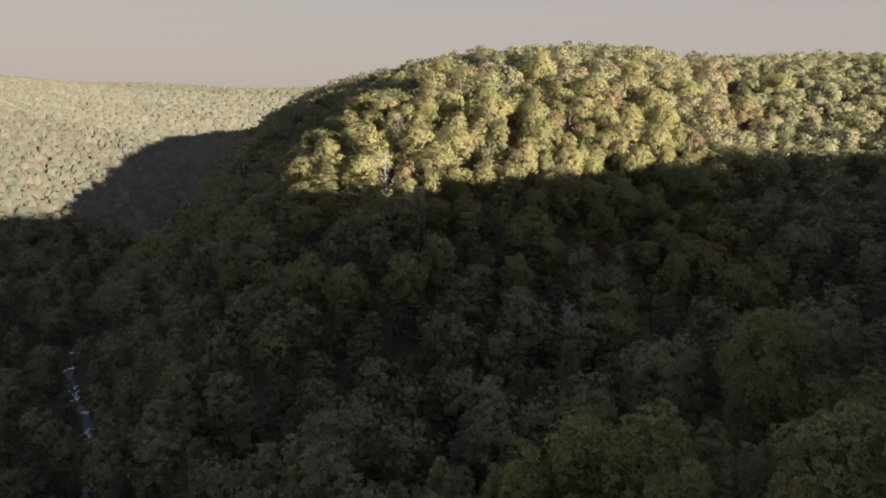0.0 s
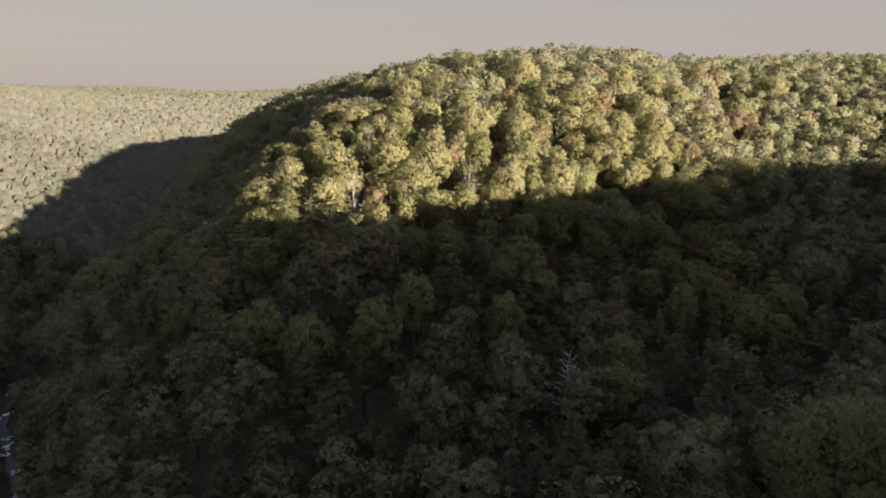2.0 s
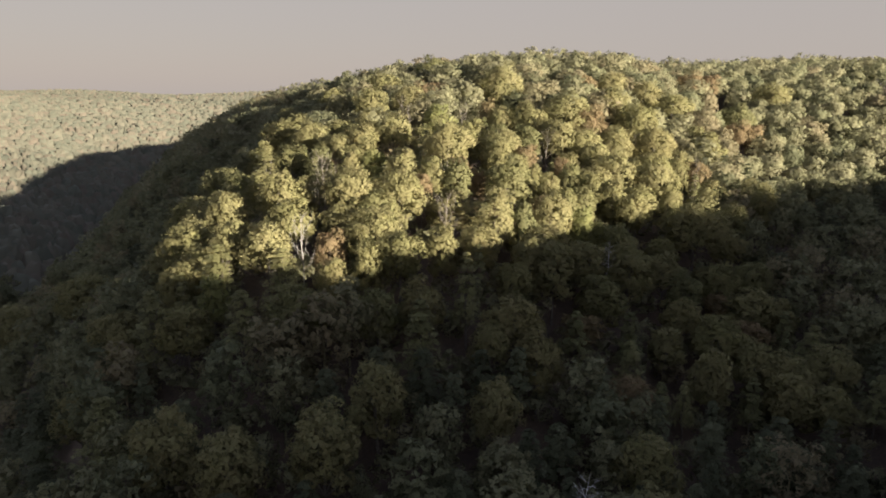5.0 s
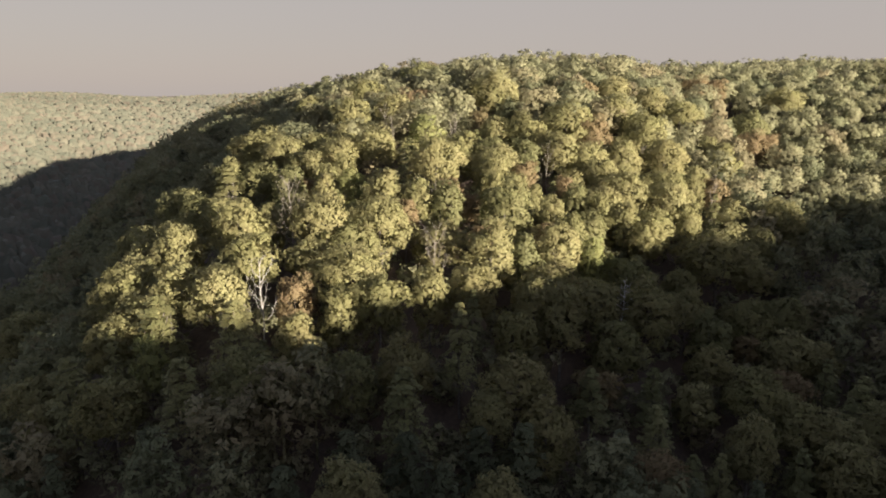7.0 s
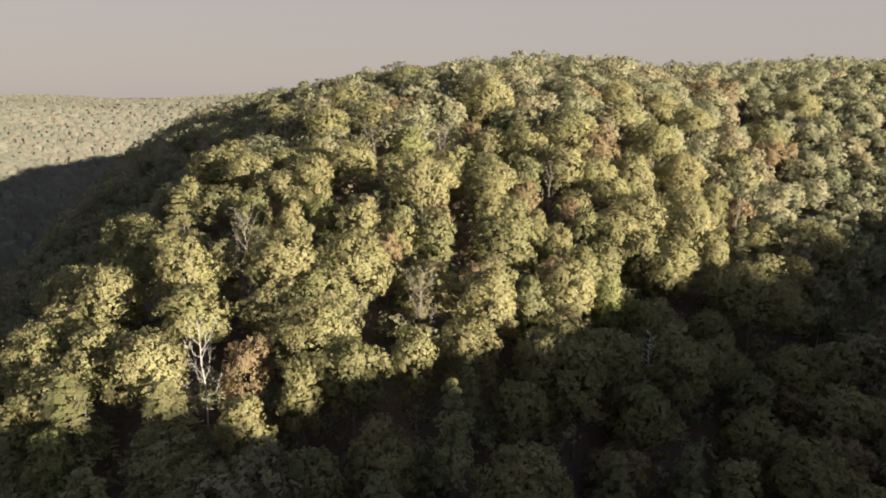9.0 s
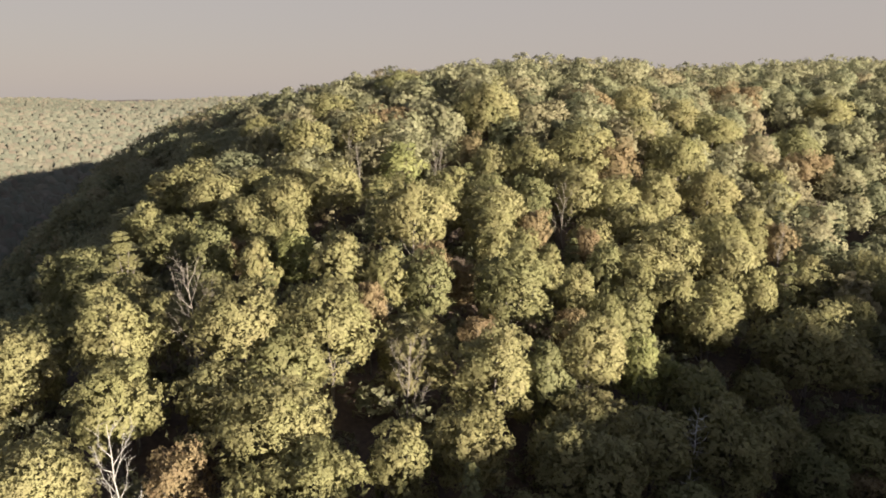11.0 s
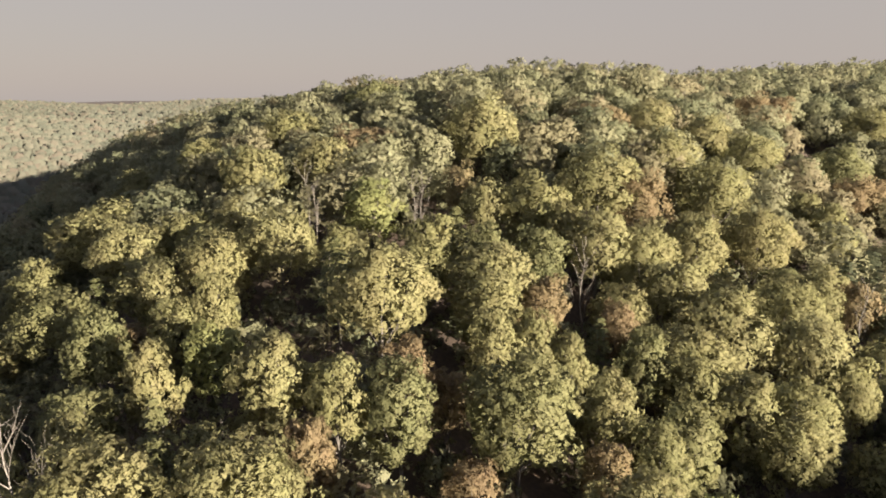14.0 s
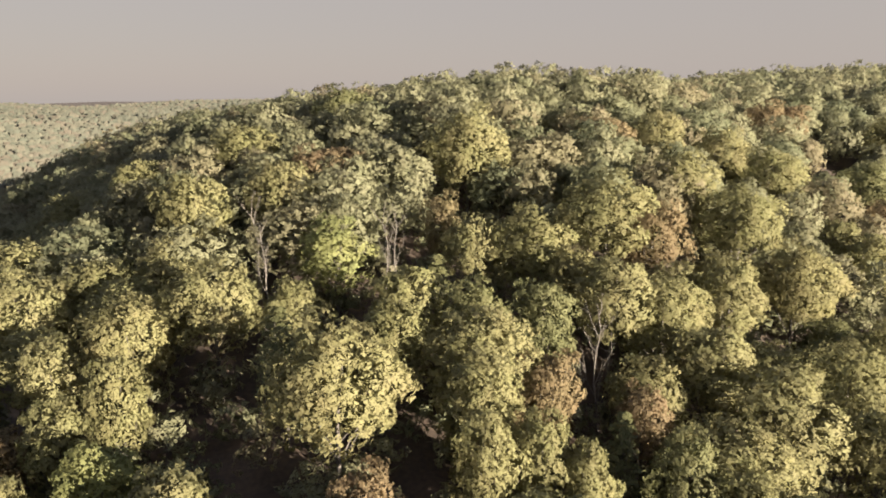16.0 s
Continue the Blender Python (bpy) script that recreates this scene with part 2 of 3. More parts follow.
# broken water below each drop, and boulders in the bed
RAPIDS = [(60, 70), (104, 112), (148, 160), (168, 170), (176, 186), (196, 200), (214, 217), (262, 268), (330, 340), (410, 420)]
chop = random.Random(4)
bm = bmesh.new()
for k in range(4, len(course) - 4):
    if any(a <= course[k][1] <= b for a, b in RAPIDS):
        for n in range(10):
            x, y = course[k][0] + chop.uniform(-1.3, 1.3), course[k][1] + chop.uniform(-2.2, 2.2)
            r, turn = chop.uniform(0.25, 0.85), chop.uniform(0, 6.28)
            ring = [bm.verts.new((x + r * chop.uniform(0.5, 1.2) * math.cos(turn + a * 0.785), y + r * chop.uniform(0.5, 1.2) * math.sin(turn + a * 0.785), WATER_Z + 0.10)) for a in range(8)]
            top = bm.verts.new((x, y, WATER_Z + 0.15 + 0.25 * r))
            for a in range(8):
                bm.faces.new((ring[a], ring[(a + 1) % 8], top))
me = bpy.data.meshes.new("rapids")
bm.to_mesh(me)
bm.free()
me.materials.append(foam)
tagged(new("rapids", me), "white broken water of the rapids", "rapids", kind="stuff")


def boulder_mesh(seed):
    b = bmesh.new()
    bmesh.ops.create_icosphere(b, subdivisions=2, radius=1.0)
    for v in b.verts:
        v.co *= 1 + 0.45 * noise.noise(v.co * 1.3 + Vector((seed * 7.1, 0, 0))) + 0.15 * noise.noise(v.co * 3.1 + Vector((0, seed * 3.3, 0)))
        v.co.z *= 0.7
    m = bpy.data.meshes.new("boulder")
    b.to_mesh(m)
    b.free()
    m.materials.append(rock)
    return m


boulders = [boulder_mesh(k) for k in range(4)]
for k in range(34):
    x, y = course[(k * 3 + 66) % len(course)]
    x, y, r = x + chop.uniform(-2.6, 2.6), y + chop.uniform(-2, 2), chop.uniform(0.5, 1.3)
    ob = new("boulder", boulders[k % 4])
    ob.matrix_world = pose(x, y, float(ground_z(x, y)) + 0.35 * r, 0, 0, chop.uniform(0, 360)) @ Matrix.Diagonal((r, r * 1.2, r * 1.3, 1))
    tagged(ob, "grey weathered boulder in the bed of the stream", "boulder", "boulders of the stream")

# ---- trees ----
# the meshes of a few trees of each kind, as arrays; each is used many times


def unit(v):
    return v / np.maximum(np.linalg.norm(v, axis=-1, keepdims=True), 1e-9)


def sprays(rng, place, normal, size, shade):
    """One bent, pointed spray of leaves at each place; shade: the way that its tuft faces, for soft shading."""
    n = len(place)
    normal = unit(unit(normal) + 0.15 * rng.normal(size=(n, 3)))
    t = unit(np.cross(normal, rng.normal(size=(n, 3))))
    b = np.cross(normal, t)
    s = (size * rng.uniform(0.6, 1.4, n))[:, None]
    v = np.stack([place + t * s - 0.2 * s * normal, place - 0.5 * t * s + 0.8 * b * s, place - 0.5 * t * s - 0.8 * b * s], 1)
    soft_way = unit(unit(shade) + 0.25 * normal)
    return v.reshape(-1, 3), np.arange(3 * n).reshape(-1, 3), np.repeat(soft_way, 3, 0)


def oak_crown(rng, radius, height, lobes, tufts, leaves, size, low=0.22, inner=12, core=0, clump=0.30, ragged=1.0, soft=1.25):
    """A broad domed crown: lobes on the limbs' ends, each lobe of tufts, each tuft a ball of leaf sprays that face many ways,
    over larger sprays inside. Returns the mesh arrays and the lobes' centres."""
    half = height * (1 - low) / 2
    mid = np.array([0, 0, height - half])
    k = np.arange(lobes) + 0.5
    up = 1.0 - 1.66 * k / lobes
    turn = k * 2.39996 + rng.uniform(0, 6.3)
    flat = np.sqrt(np.maximum(1 - up**2, 0.0)) ** 0.85
    way = np.stack([flat * np.cos(turn), flat * np.sin(turn), up], -1) + 0.13 * ragged * rng.normal(size=(lobes, 3))
    way /= np.maximum(np.linalg.norm(way, axis=1, keepdims=True) / 1.05, 1)
    # the outline bulges and falls in by whole limbs
    bulge = 0.90 + ragged * (0.13 * np.sin(2 * turn + rng.uniform(0, 6.3)) * flat + 0.10 * np.sin(3 * turn + 3 * up + rng.uniform(0, 6.3)))
    reach = (bulge * (1 - ragged * rng.uniform(0, 0.20, lobes)))[:, None]
    size_l = rng.uniform(0.70, 1.30, lobes) * radius * 0.35 * (26 / lobes) ** 0.45
    box = np.array([radius, radius, half]) - 0.75 * size_l.mean()
    centre = mid + way * np.minimum(reach, 1.04) * box
    place, normal, shade, deep, deep_normal, deep_shade = [], [], [], [], [], []
    for c, r in zip(centre, size_l):
        out_way = unit(c - mid)
        d = unit(rng.normal(size=(tufts, 3)) + 0.75 * out_way + np.array([0, 0, 0.35]))
        heart = c + d * (r * rng.uniform(0.80, 1.08, (tufts, 1))) * np.array([1, 1, 0.85])
        e = unit(rng.normal(size=(tufts, leaves, 3)) + 0.7 * d[:, None])
        ball = clump * r * rng.uniform(0.75, 1.3, (tufts, 1, 1))
        place.append((heart[:, None] + e * ball * rng.uniform(0.70, 1.08, (tufts, leaves, 1))).reshape(-1, 3))
        normal.append((0.9 * e + 0.4 * d[:, None] + 0.5 * rng.normal(size=e.shape)).reshape(-1, 3))
        hang = unit(rng.normal(size=(tufts, 1, 3)) * np.array([1, 1, 0.5]))      # leaves hang all ways, tuft by tuft
        shade.append(((0.45 * e + 0.45 * d[:, None] + soft * out_way) * np.array([1, 1, 0.7]) + 0.20 * hang).reshape(-1, 3))
        f = unit(rng.normal(size=(inner, 3)) + 0.6 * out_way)
        deep.append(c + f * r * rng.uniform(0.55, 0.85, (inner, 1)) * np.array([1, 1, 0.85]))
        deep_normal.append(f)
        deep_shade.append((f + soft * out_way) * np.array([1, 1, 0.6]))
    pieces = [sprays(rng, np.concatenate(place), np.concatenate(normal), size, np.concatenate(shade)),
              sprays(rng, np.concatenate(deep), np.concatenate(deep_normal), max(1.7 * size, 0.42), np.concatenate(deep_shade))]
    if core:
        f = unit(rng.normal(size=(core, 3)) + np.array([0, 0, 0.3]))
        pieces.append(sprays(rng, mid + f * rng.uniform(0.40, 0.62, (core, 1)) * np.array([radius, radius, half]), f, 0.75, f))
    return joined(pieces), centre


def pine_crown(rng, radius, height, whorls, boughs, leaves, size):
    """Tiers of flat drooping boughs."""
    place, normal, tips = [], [], []
    for w in range(whorls):
        u = (w + rng.uniform(-0.3, 0.3)) / whorls
        z = height * (0.34 + 0.64 * u)
        reach = radius * (1.02 - u) ** 0.75 * rng.uniform(0.7, 1.15)
        for b in range(boughs):
            a = 6.283 * (b + rng.uniform(-0.35, 0.35)) / boughs + w * 1.1
            long = reach * rng.uniform(0.65, 1.15) + 0.25
            s = np.sqrt(rng.uniform(0.06, 1, leaves))
            out_way, side = np.array([math.cos(a), math.sin(a), 0]), np.array([-math.sin(a), math.cos(a), 0])
            spot = out_way * (s * long)[:, None] + side * (rng.normal(size=leaves) * 0.20 * long * np.sqrt(s))[:, None]
            spot[:, 2] += z + 0.10 * long - 0.22 * long * s**2 + rng.normal(size=leaves) * 0.10
            place.append(spot)
            normal.append(np.tile([0, 0, 1.0], (leaves, 1)) + 0.5 * out_way)
            tips.append(out_way * long * 0.8 + np.array([0, 0, z]))
    facing = np.concatenate(normal)
    return sprays(rng, np.concatenate(place), facing, size, facing), np.array(tips)


def tube(points, radii, sides=6):
    """A tapered tube along points: arrays."""
    points = np.array(points, float)
    along = unit(np.gradient(points, axis=0))
    ref = np.where(np.abs(along[:, 2:3]) > 0.9, np.array([[1.0, 0, 0]]), np.array([[0, 0, 1.0]]))
    a = unit(np.cross(along, ref))
    b = np.cross(along, a)
    ang = np.arange(sides) * 2 * np.pi / sides
    ring = np.cos(ang)[None, :, None] * a[:, None] + np.sin(ang)[None, :, None] * b[:, None]
    v = points[:, None] + ring * np.array(radii)[:, None, None]
    i = np.arange(len(points) * sides).reshape(len(points), sides)
    j = np.roll(i, -1, 1)
    q = np.stack([i[:-1], j[:-1], j[1:], i[1:]], -1).reshape(-1, 4)
    return v.reshape(-1, 3), q, ring.reshape(-1, 3)


def joined(pieces):
    """Several pieces (places, faces, shading normals) as one."""
    vs, qs, ns, n = [], [], [], 0
    for v, q, way in pieces:
        vs.append(v)
        qs.append(q + n)
        ns.append(way)
        n += len(v)
    return np.concatenate(vs), np.concatenate(qs), np.concatenate(ns)


def split(piece):
    """The same piece in triangles."""
    v, q, way = piece
    return v, np.concatenate([q[:, [0, 1, 2]], q[:, [0, 2, 3]]]), way


def trunk_and_limbs(rng, height, girth, centres, low=0.30, limbs=7):
    lean = rng.normal(size=2) * 0.03 * height
    top = np.array([lean[0], lean[1], height * 0.82])
    steps = np.linspace(0, 1, 6)
    line = np.stack([top[0] * steps**2, top[1] * steps**2, -0.6 + (top[2] + 0.6) * steps], -1)
    line[1:-1, :2] += rng.normal(size=(4, 2)) * 0.12
    pieces = [tube(line, girth * (1.05 - 0.85 * steps), 7)]
    for c in centres[rng.permutation(len(centres))[:limbs]]:
        u = np.clip((c[2] / height - 0.22) * rng.uniform(0.75, 0.95), low, 0.9)
        start = np.array([np.interp(u * top[2], line[:, 2], line[:, k]) for k in (0, 1)] + [u * top[2]])
        bend = (start + c) / 2 + np.array([0, 0, -0.25]) + 0.25 * rng.normal(size=3)
        pieces.append(tube([start, bend, c], [girth * 0.42 * (1.1 - u), girth * 0.26, girth * 0.08], 5))
    return joined(pieces)


def bare_wood(rng, height, girth, spread, limbs=11, forks=4, up=0.9):
    """A leafless dead tree: a leaning trunk, limbs that fork, and broken twigs. Returns trunk and branches."""
    top = np.array([rng.normal() * 0.05 * height, rng.normal() * 0.05 * height, height])
    steps = np.linspace(0, 1, 7)
    line = steps[:, None] * top + np.array([0, 0, -0.5]) * (1 - steps[:, None])
    line[1:-1, :2] += rng.normal(size=(5, 2)) * 0.16
    stem = tube(line, girth * (1.0 - 0.86 * steps), 7)
    pieces = []
    for k in range(limbs):
        u = 0.32 + 0.62 * (k + rng.uniform(0, 0.8)) / limbs
        start = np.array([np.interp(u, steps, line[:, i]) for i in range(3)])
        a = k * 2.4 + rng.uniform(-0.5, 0.5)
        long = spread * (1.15 - 0.75 * u) * rng.uniform(0.6, 1.2)
        way = unit(np.array([math.cos(a), math.sin(a), up * rng.uniform(0.5, 1.3)]))
        mid, end = start + way * long * 0.5 + rng.normal(size=3) * 0.15, start + way * long + np.array([0, 0, 0.2 * long]) + rng.normal(size=3) * 0.3
        pieces.append(tube([start, mid, end], [girth * 0.28, girth * 0.15, girth * 0.04], 5))
        for f in range(forks):
            s = rng.uniform(0.3, 0.9)
            p = mid + (end - mid) * (s * 2 - 1) if s > 0.5 else start + (mid - start) * s * 2
            w = unit(way + 0.8 * rng.normal(size=3) + np.array([0, 0, 0.5]))
            l = long * rng.uniform(0.22, 0.55)
            knee = p + w * l * 0.55
            pieces.append(tube([p, knee, knee + unit(w + 0.4 * rng.normal(size=3)) * l * 0.5], [girth * 0.10, girth * 0.06, girth * 0.025], 4))
    return stem, joined(pieces)


def part(name, data, parent, label=""):
    ob = new(name, data)
    ob.parent = parent
    if label:
        tagged(ob, label)
    return ob


def tree_model(kind, label, category, stem, crown, stem_mat, crown_mat, group, crown_name="crown"):
    """One tree to be copied: an Empty at its foot with trunk and crown."""
    foot = new(kind)
    tagged(foot, label, category, group)
    for name, arrays, mat in (("trunk", stem, stem_mat), (crown_name, crown, crown_mat)):
        me = array_mesh(name, *arrays)
        me.materials.append(mat)
        part(name, me, foot)
    return foot


rng = np.random.default_rng(7)
models = {"oak": [], "poplar": [], "maple": [], "red": [], "pine": [], "dead": []}
# broad, tall, open and dense oaks: radius, height, number of lobes, lower end of the crown
for radius, height, lobes, low in ((4.6, 17, 26, 0.22), (5.4, 18.5, 32, 0.20), (6.2, 18, 36, 0.24), (7.0, 19, 42, 0.24), (5.0, 17, 24, 0.30),
                                   (5.8, 19.5, 34, 0.18), (4.2, 16, 24, 0.16), (6.6, 18.5, 36, 0.30), (5.2, 17.5, 28, 0.26)):
    leaves, c = oak_crown(rng, radius, height, lobes, 20, 8, 0.31, low=low, inner=14, core=80)
    models["oak"].append((tree_model("oak_tree", "tall olive-green broadleaf oak with lumpy crown on the slope", "tree",
                                     trunk_and_limbs(rng, height, 0.27, c), leaves, bark, oak_leaf, "broadleaf trees of the hillside"), radius))
for radius, height, lobes in ((4.0, 17, 24), (3.4, 15.5, 20)):
    leaves, c = oak_crown(rng, radius, height, lobes, 18, 8, 0.28, low=0.20, inner=12, core=80)
    models["poplar"].append((tree_model("poplar_tree", "slender broadleaf tree with light yellow-green leaves", "tree",
                                        trunk_and_limbs(rng, height, 0.22, c), leaves, bark, poplar_leaf, "light green trees of the hillside"), radius))
for radius, height in ((4.4, 15), (5.2, 16), (4.0, 14.5)):
    leaves, c = oak_crown(rng, radius, height, 26, 17, 8, 0.28, low=0.20, inner=10, core=60, ragged=1.2)
    models["maple"].append((tree_model("maple_tree", "broadleaf tree turning rusty brown in early autumn", "tree",
                                       trunk_and_limbs(rng, height, 0.22, c), leaves, bark, maple_leaf, "turning trees of the hillside"), radius))
leaves, c = oak_crown(rng, 2.2, 8, 10, 10, 14, 0.19)
models["red"].append((tree_model("red_tree", "small tree with bright red autumn leaves", "tree", trunk_and_limbs(rng, 8, 0.12, c), leaves, bark, red_leaf, "red trees"), 2.2))
for k in range(3):
    radius, height = (3.6, 4.0, 3.0)[k], (18, 19, 16)[k]
    leaves, c = pine_crown(rng, radius, height, 13, 6, 40, 0.27)
    models["pine"].append((tree_model("pine_tree", "dark green pine with tiers of flat drooping boughs", "tree",
                                      trunk_and_limbs(rng, height, 0.22, c, limbs=12), leaves, bark, pine_needle, "pines among the oaks"), radius))
silver_wood = rough_material("silver_wood", (0.300, 0.300, 0.295), (0.520, 0.520, 0.510), 1.0, 8.0, 0.5)
for k in range(4):
    stem, limbs = bare_wood(rng, (11, 12, 13, 15)[k], 0.14, (4.5, 5.5, 4.0, 3.6)[k], (13, 15, 9, 30)[k], 9, (1.0, 1.2, 1.9, 0.35)[k])
    models["dead"].append((tree_model("dead_tree", "leafless dead tree with pale grey bare branches", "tree", stem, limbs, *(((pale_wood, dead_wood, dead_wood, silver_wood)[k],) * 2), "dead trees of the hillside", "bare_crown"), 2.5))

taken = []          # feet of single trees, with the room they need
counts = {}


def plant(kind, x, y, variant=0, scale=1.0, turn=0.0, tall=1.0):
    ob, radius = models[kind][variant % len(models[kind])]
    if kind != "dead" and tall > 1.35:      # no crown is a thin column
        scale, tall = scale * tall / 1.35, 1.35
    m = pose(x, y, float(ground_z(x, y)) - 0.1, 0, 0, turn) @ Matrix.Diagonal((scale, scale, scale * tall, 1))
    n = counts.get((kind, variant % len(models[kind])), 0)
    if n == 0:
        ob.matrix_world = m
    else:
        c = copy_thing(ob, m)
        c.scale = (scale, scale, scale * tall)
    counts[(kind, variant % len(models[kind]))] = n + 1
    taken.append((x, y, radius * scale))


# trees that stand out, one by one: kind, place, model, width, turn, height
plant("oak", -29.1, 251.4, 2, 1.39, 64, 0.71)
plant("oak", -36.0, 241.6, 5, 0.86, 288, 0.99)
plant("oak", -16.9, 212.9, 1, 0.72, 14, 1.10)
plant("oak", -8.3, 203.6, 6, 0.69, 155, 1.33)
plant("oak", -12.7, 223.1, 0, 0.74, 95, 1.16)
plant("oak", -8.8, 214.4, 6, 0.73, 264, 1.23)
plant("poplar", -3.1, 207.4, 1, 0.91, 162, 1.02)
plant("oak", 3.6, 201.2, 6, 1.02, 186, 0.98)
plant("oak", -5.1, 218.9, 0, 0.61, 239, 1.45)
plant("oak", 1.5, 230.4, 7, 0.91, 265, 0.97)
plant("oak", -5.4, 255.8, 8, 1.01, 283, 1.02)
plant("oak", 14.5, 212.9, 2, 1.01, 233, 1.02)
plant("oak", 9.9, 198.6, 0, 0.61, 312, 1.45)
plant("poplar", 14.2, 244.0, 0, 1.21, 0, 0.76)
plant("oak", 21.9, 229.7, 0, 0.92, 339, 1.01)
plant("maple", 16.5, 202.2, 2, 0.74, 113, 1.28)
plant("oak", 15.7, 197.7, 6, 0.90, 238, 1.06)
plant("maple", 7.3, 192.3, 0, 0.67, 169, 1.40)
plant("pine", -5.5, 194.6, 2, 0.76, 170, 1.22)
plant("oak", -1.7, 193.5, 6, 0.55, 254, 1.45)
plant("oak", -12.8, 194.4, 0, 0.55, 91, 1.45)
plant("maple", 20.9, 201.4, 2, 0.55, 237, 1.45)
plant("oak", -33.6, 291.1, 7, 1.12, 334, 0.80)
plant("oak", -18.4, 279.4, 3, 0.98, 226, 0.90)
plant("oak", -2.0, 287.0, 3, 0.95, 175, 0.90)
plant("maple", 11.9, 270.0, 1, 1.02, 259, 0.92)
plant("maple", 17.6, 272.2, 0, 1.02, 77, 0.96)
plant("oak", 6.7, 261.7, 3, 0.80, 139, 1.03)
plant("oak", 16.8, 308.0, 2, 1.24, 236, 0.73)
plant("oak", 36.5, 268.8, 2, 1.15, 81, 0.99)
plant("oak", 39.7, 239.5, 5, 0.98, 154, 0.91)
plant("oak", 53.2, 248.9, 2, 1.32, 117, 0.78)
plant("maple", 59.6, 246.4, 1, 1.01, 36, 1.12)
plant("oak", 46.2, 229.4, 8, 1.00, 236, 0.96)
plant("oak", 37.0, 226.4, 0, 0.83, 172, 1.12)
plant("oak", 29.2, 227.0, 0, 0.83, 76, 1.12)
plant("maple", 29.3, 249.9, 1, 0.63, 105, 1.45)
plant("maple", 67.4, 286.4, 0, 1.31, 53, 0.79)
plant("oak", 78.9, 287.0, 3, 1.02, 202, 0.90)
plant("oak", 71.0, 261.5, 8, 1.15, 46, 0.95)
plant("oak", 88.9, 280.2, 7, 0.96, 70, 0.98)
plant("maple", 119.4, 312.4, 1, 1.15, 15, 0.95)
plant("maple", 127.2, 313.2, 0, 1.15, 200, 0.98)
plant("oak", 97.6, 276.8, 2, 1.21, 270, 0.78)
plant("oak", 76.4, 252.4, 7, 1.01, 338, 1.00)
plant("oak", 63.3, 233.4, 1, 0.87, 74, 1.06)
plant("oak", 77.0, 239.0, 2, 0.97, 211, 1.07)
plant("oak", 97.8, 257.3, 6, 1.05, 347, 1.02)
plant("oak", 124.3, 283.1, 2, 1.19, 351, 0.82)
plant("oak", 149.0, 304.5, 7, 1.16, 349, 0.85)
plant("oak", 100.2, 252.4, 6, 1.14, 122, 0.95)
plant("maple", 118.6, 270.2, 1, 1.05, 19, 0.95)
plant("maple", 125.2, 272.0, 0, 1.05, 250, 0.98)
plant("oak", 27.3, 213.6, 1, 0.78, 18, 1.04)
plant("maple", 34.7, 216.7, 2, 0.85, 69, 1.19)
plant("oak", 26.8, 208.0, 1, 0.55, 225, 1.42)
plant("oak", 31.5, 208.8, 1, 0.55, 45, 1.41)
plant("oak", 35.3, 207.0, 6, 0.58, 148, 1.45)
plant("oak", 26.8, 195.9, 5, 0.96, 305, 0.92)
plant("maple", 43.6, 214.4, 0, 0.69, 336, 1.36)
plant("oak", 44.1, 207.1, 1, 0.63, 76, 1.27)
plant("oak", 53.3, 220.2, 4, 0.96, 339, 0.96)
plant("oak", 56.8, 213.3, 2, 1.05, 18, 0.87)
plant("oak", 78.8, 225.4, 5, 0.84, 227, 1.00)
plant("oak", 65.8, 208.5, 4, 0.99, 212, 1.01)
plant("oak", 36.8, 199.0, 6, 0.85, 288, 1.10)
plant("oak", 48.4, 203.4, 1, 0.72, 188, 1.11)
plant("oak", 44.4, 196.9, 6, 0.90, 245, 0.99)
plant("oak", 52.9, 200.4, 6, 0.90, 178, 1.09)
plant("oak", 55.7, 196.5, 0, 0.78, 332, 1.12)
plant("maple", 34.4, 192.8, 0, 0.55, 193, 1.45)
plant("oak", 40.1, 193.8, 1, 0.57, 178, 1.38)
plant("oak", 68.2, 204.6, 0, 0.62, 7, 1.45)
plant("maple", 83.5, 224.0, 0, 0.83, 53, 1.28)
plant("oak", -43.7, 200.3, 3, 0.90, 266, 0.99)
plant("oak", -37.5, 175.9, 3, 0.76, 344, 1.09)
plant("oak", -28.0, 169.6, 0, 0.85, 327, 1.06)
plant("pine", -28.4, 160.8, 1, 1.20, 8, 0.70)
plant("oak", -20.7, 164.0, 4, 0.93, 125, 1.01)
plant("pine", -17.1, 157.5, 0, 1.20, 22, 0.70)
plant("oak", -44.1, 229.7, 3, 0.95, 196, 1.00)
plant("pine", -28.9, 209.6, 1, 1.30, 307, 0.70)
plant("oak", -21.7, 185.9, 1, 0.86, 267, 1.04)
plant("oak", -18.4, 175.2, 0, 0.91, 17, 1.00)
plant("oak", -7.4, 185.6, 7, 0.92, 267, 0.98)
plant("oak", 2.6, 186.4, 3, 0.90, 31, 0.98)
plant("oak", -2.4, 181.2, 8, 0.92, 140, 0.90)
plant("oak", -2.1, 171.2, 3, 0.85, 345, 0.96)
plant("maple", -10.0, 166.1, 1, 0.60, 91, 1.45)
plant("oak", -8.9, 156.9, 0, 0.68, 313, 1.24)
plant("oak", -3.4, 161.8, 0, 0.62, 94, 1.45)
plant("oak", 2.3, 164.6, 8, 0.87, 165, 0.97)
plant("oak", 10.2, 167.4, 6, 0.78, 222, 1.19)
plant("oak", 21.4, 178.8, 5, 0.93, 254, 0.95)
plant("oak", 27.3, 179.3, 6, 0.70, 159, 1.45)
plant("oak", 34.4, 185.1, 8, 0.86, 113, 1.05)
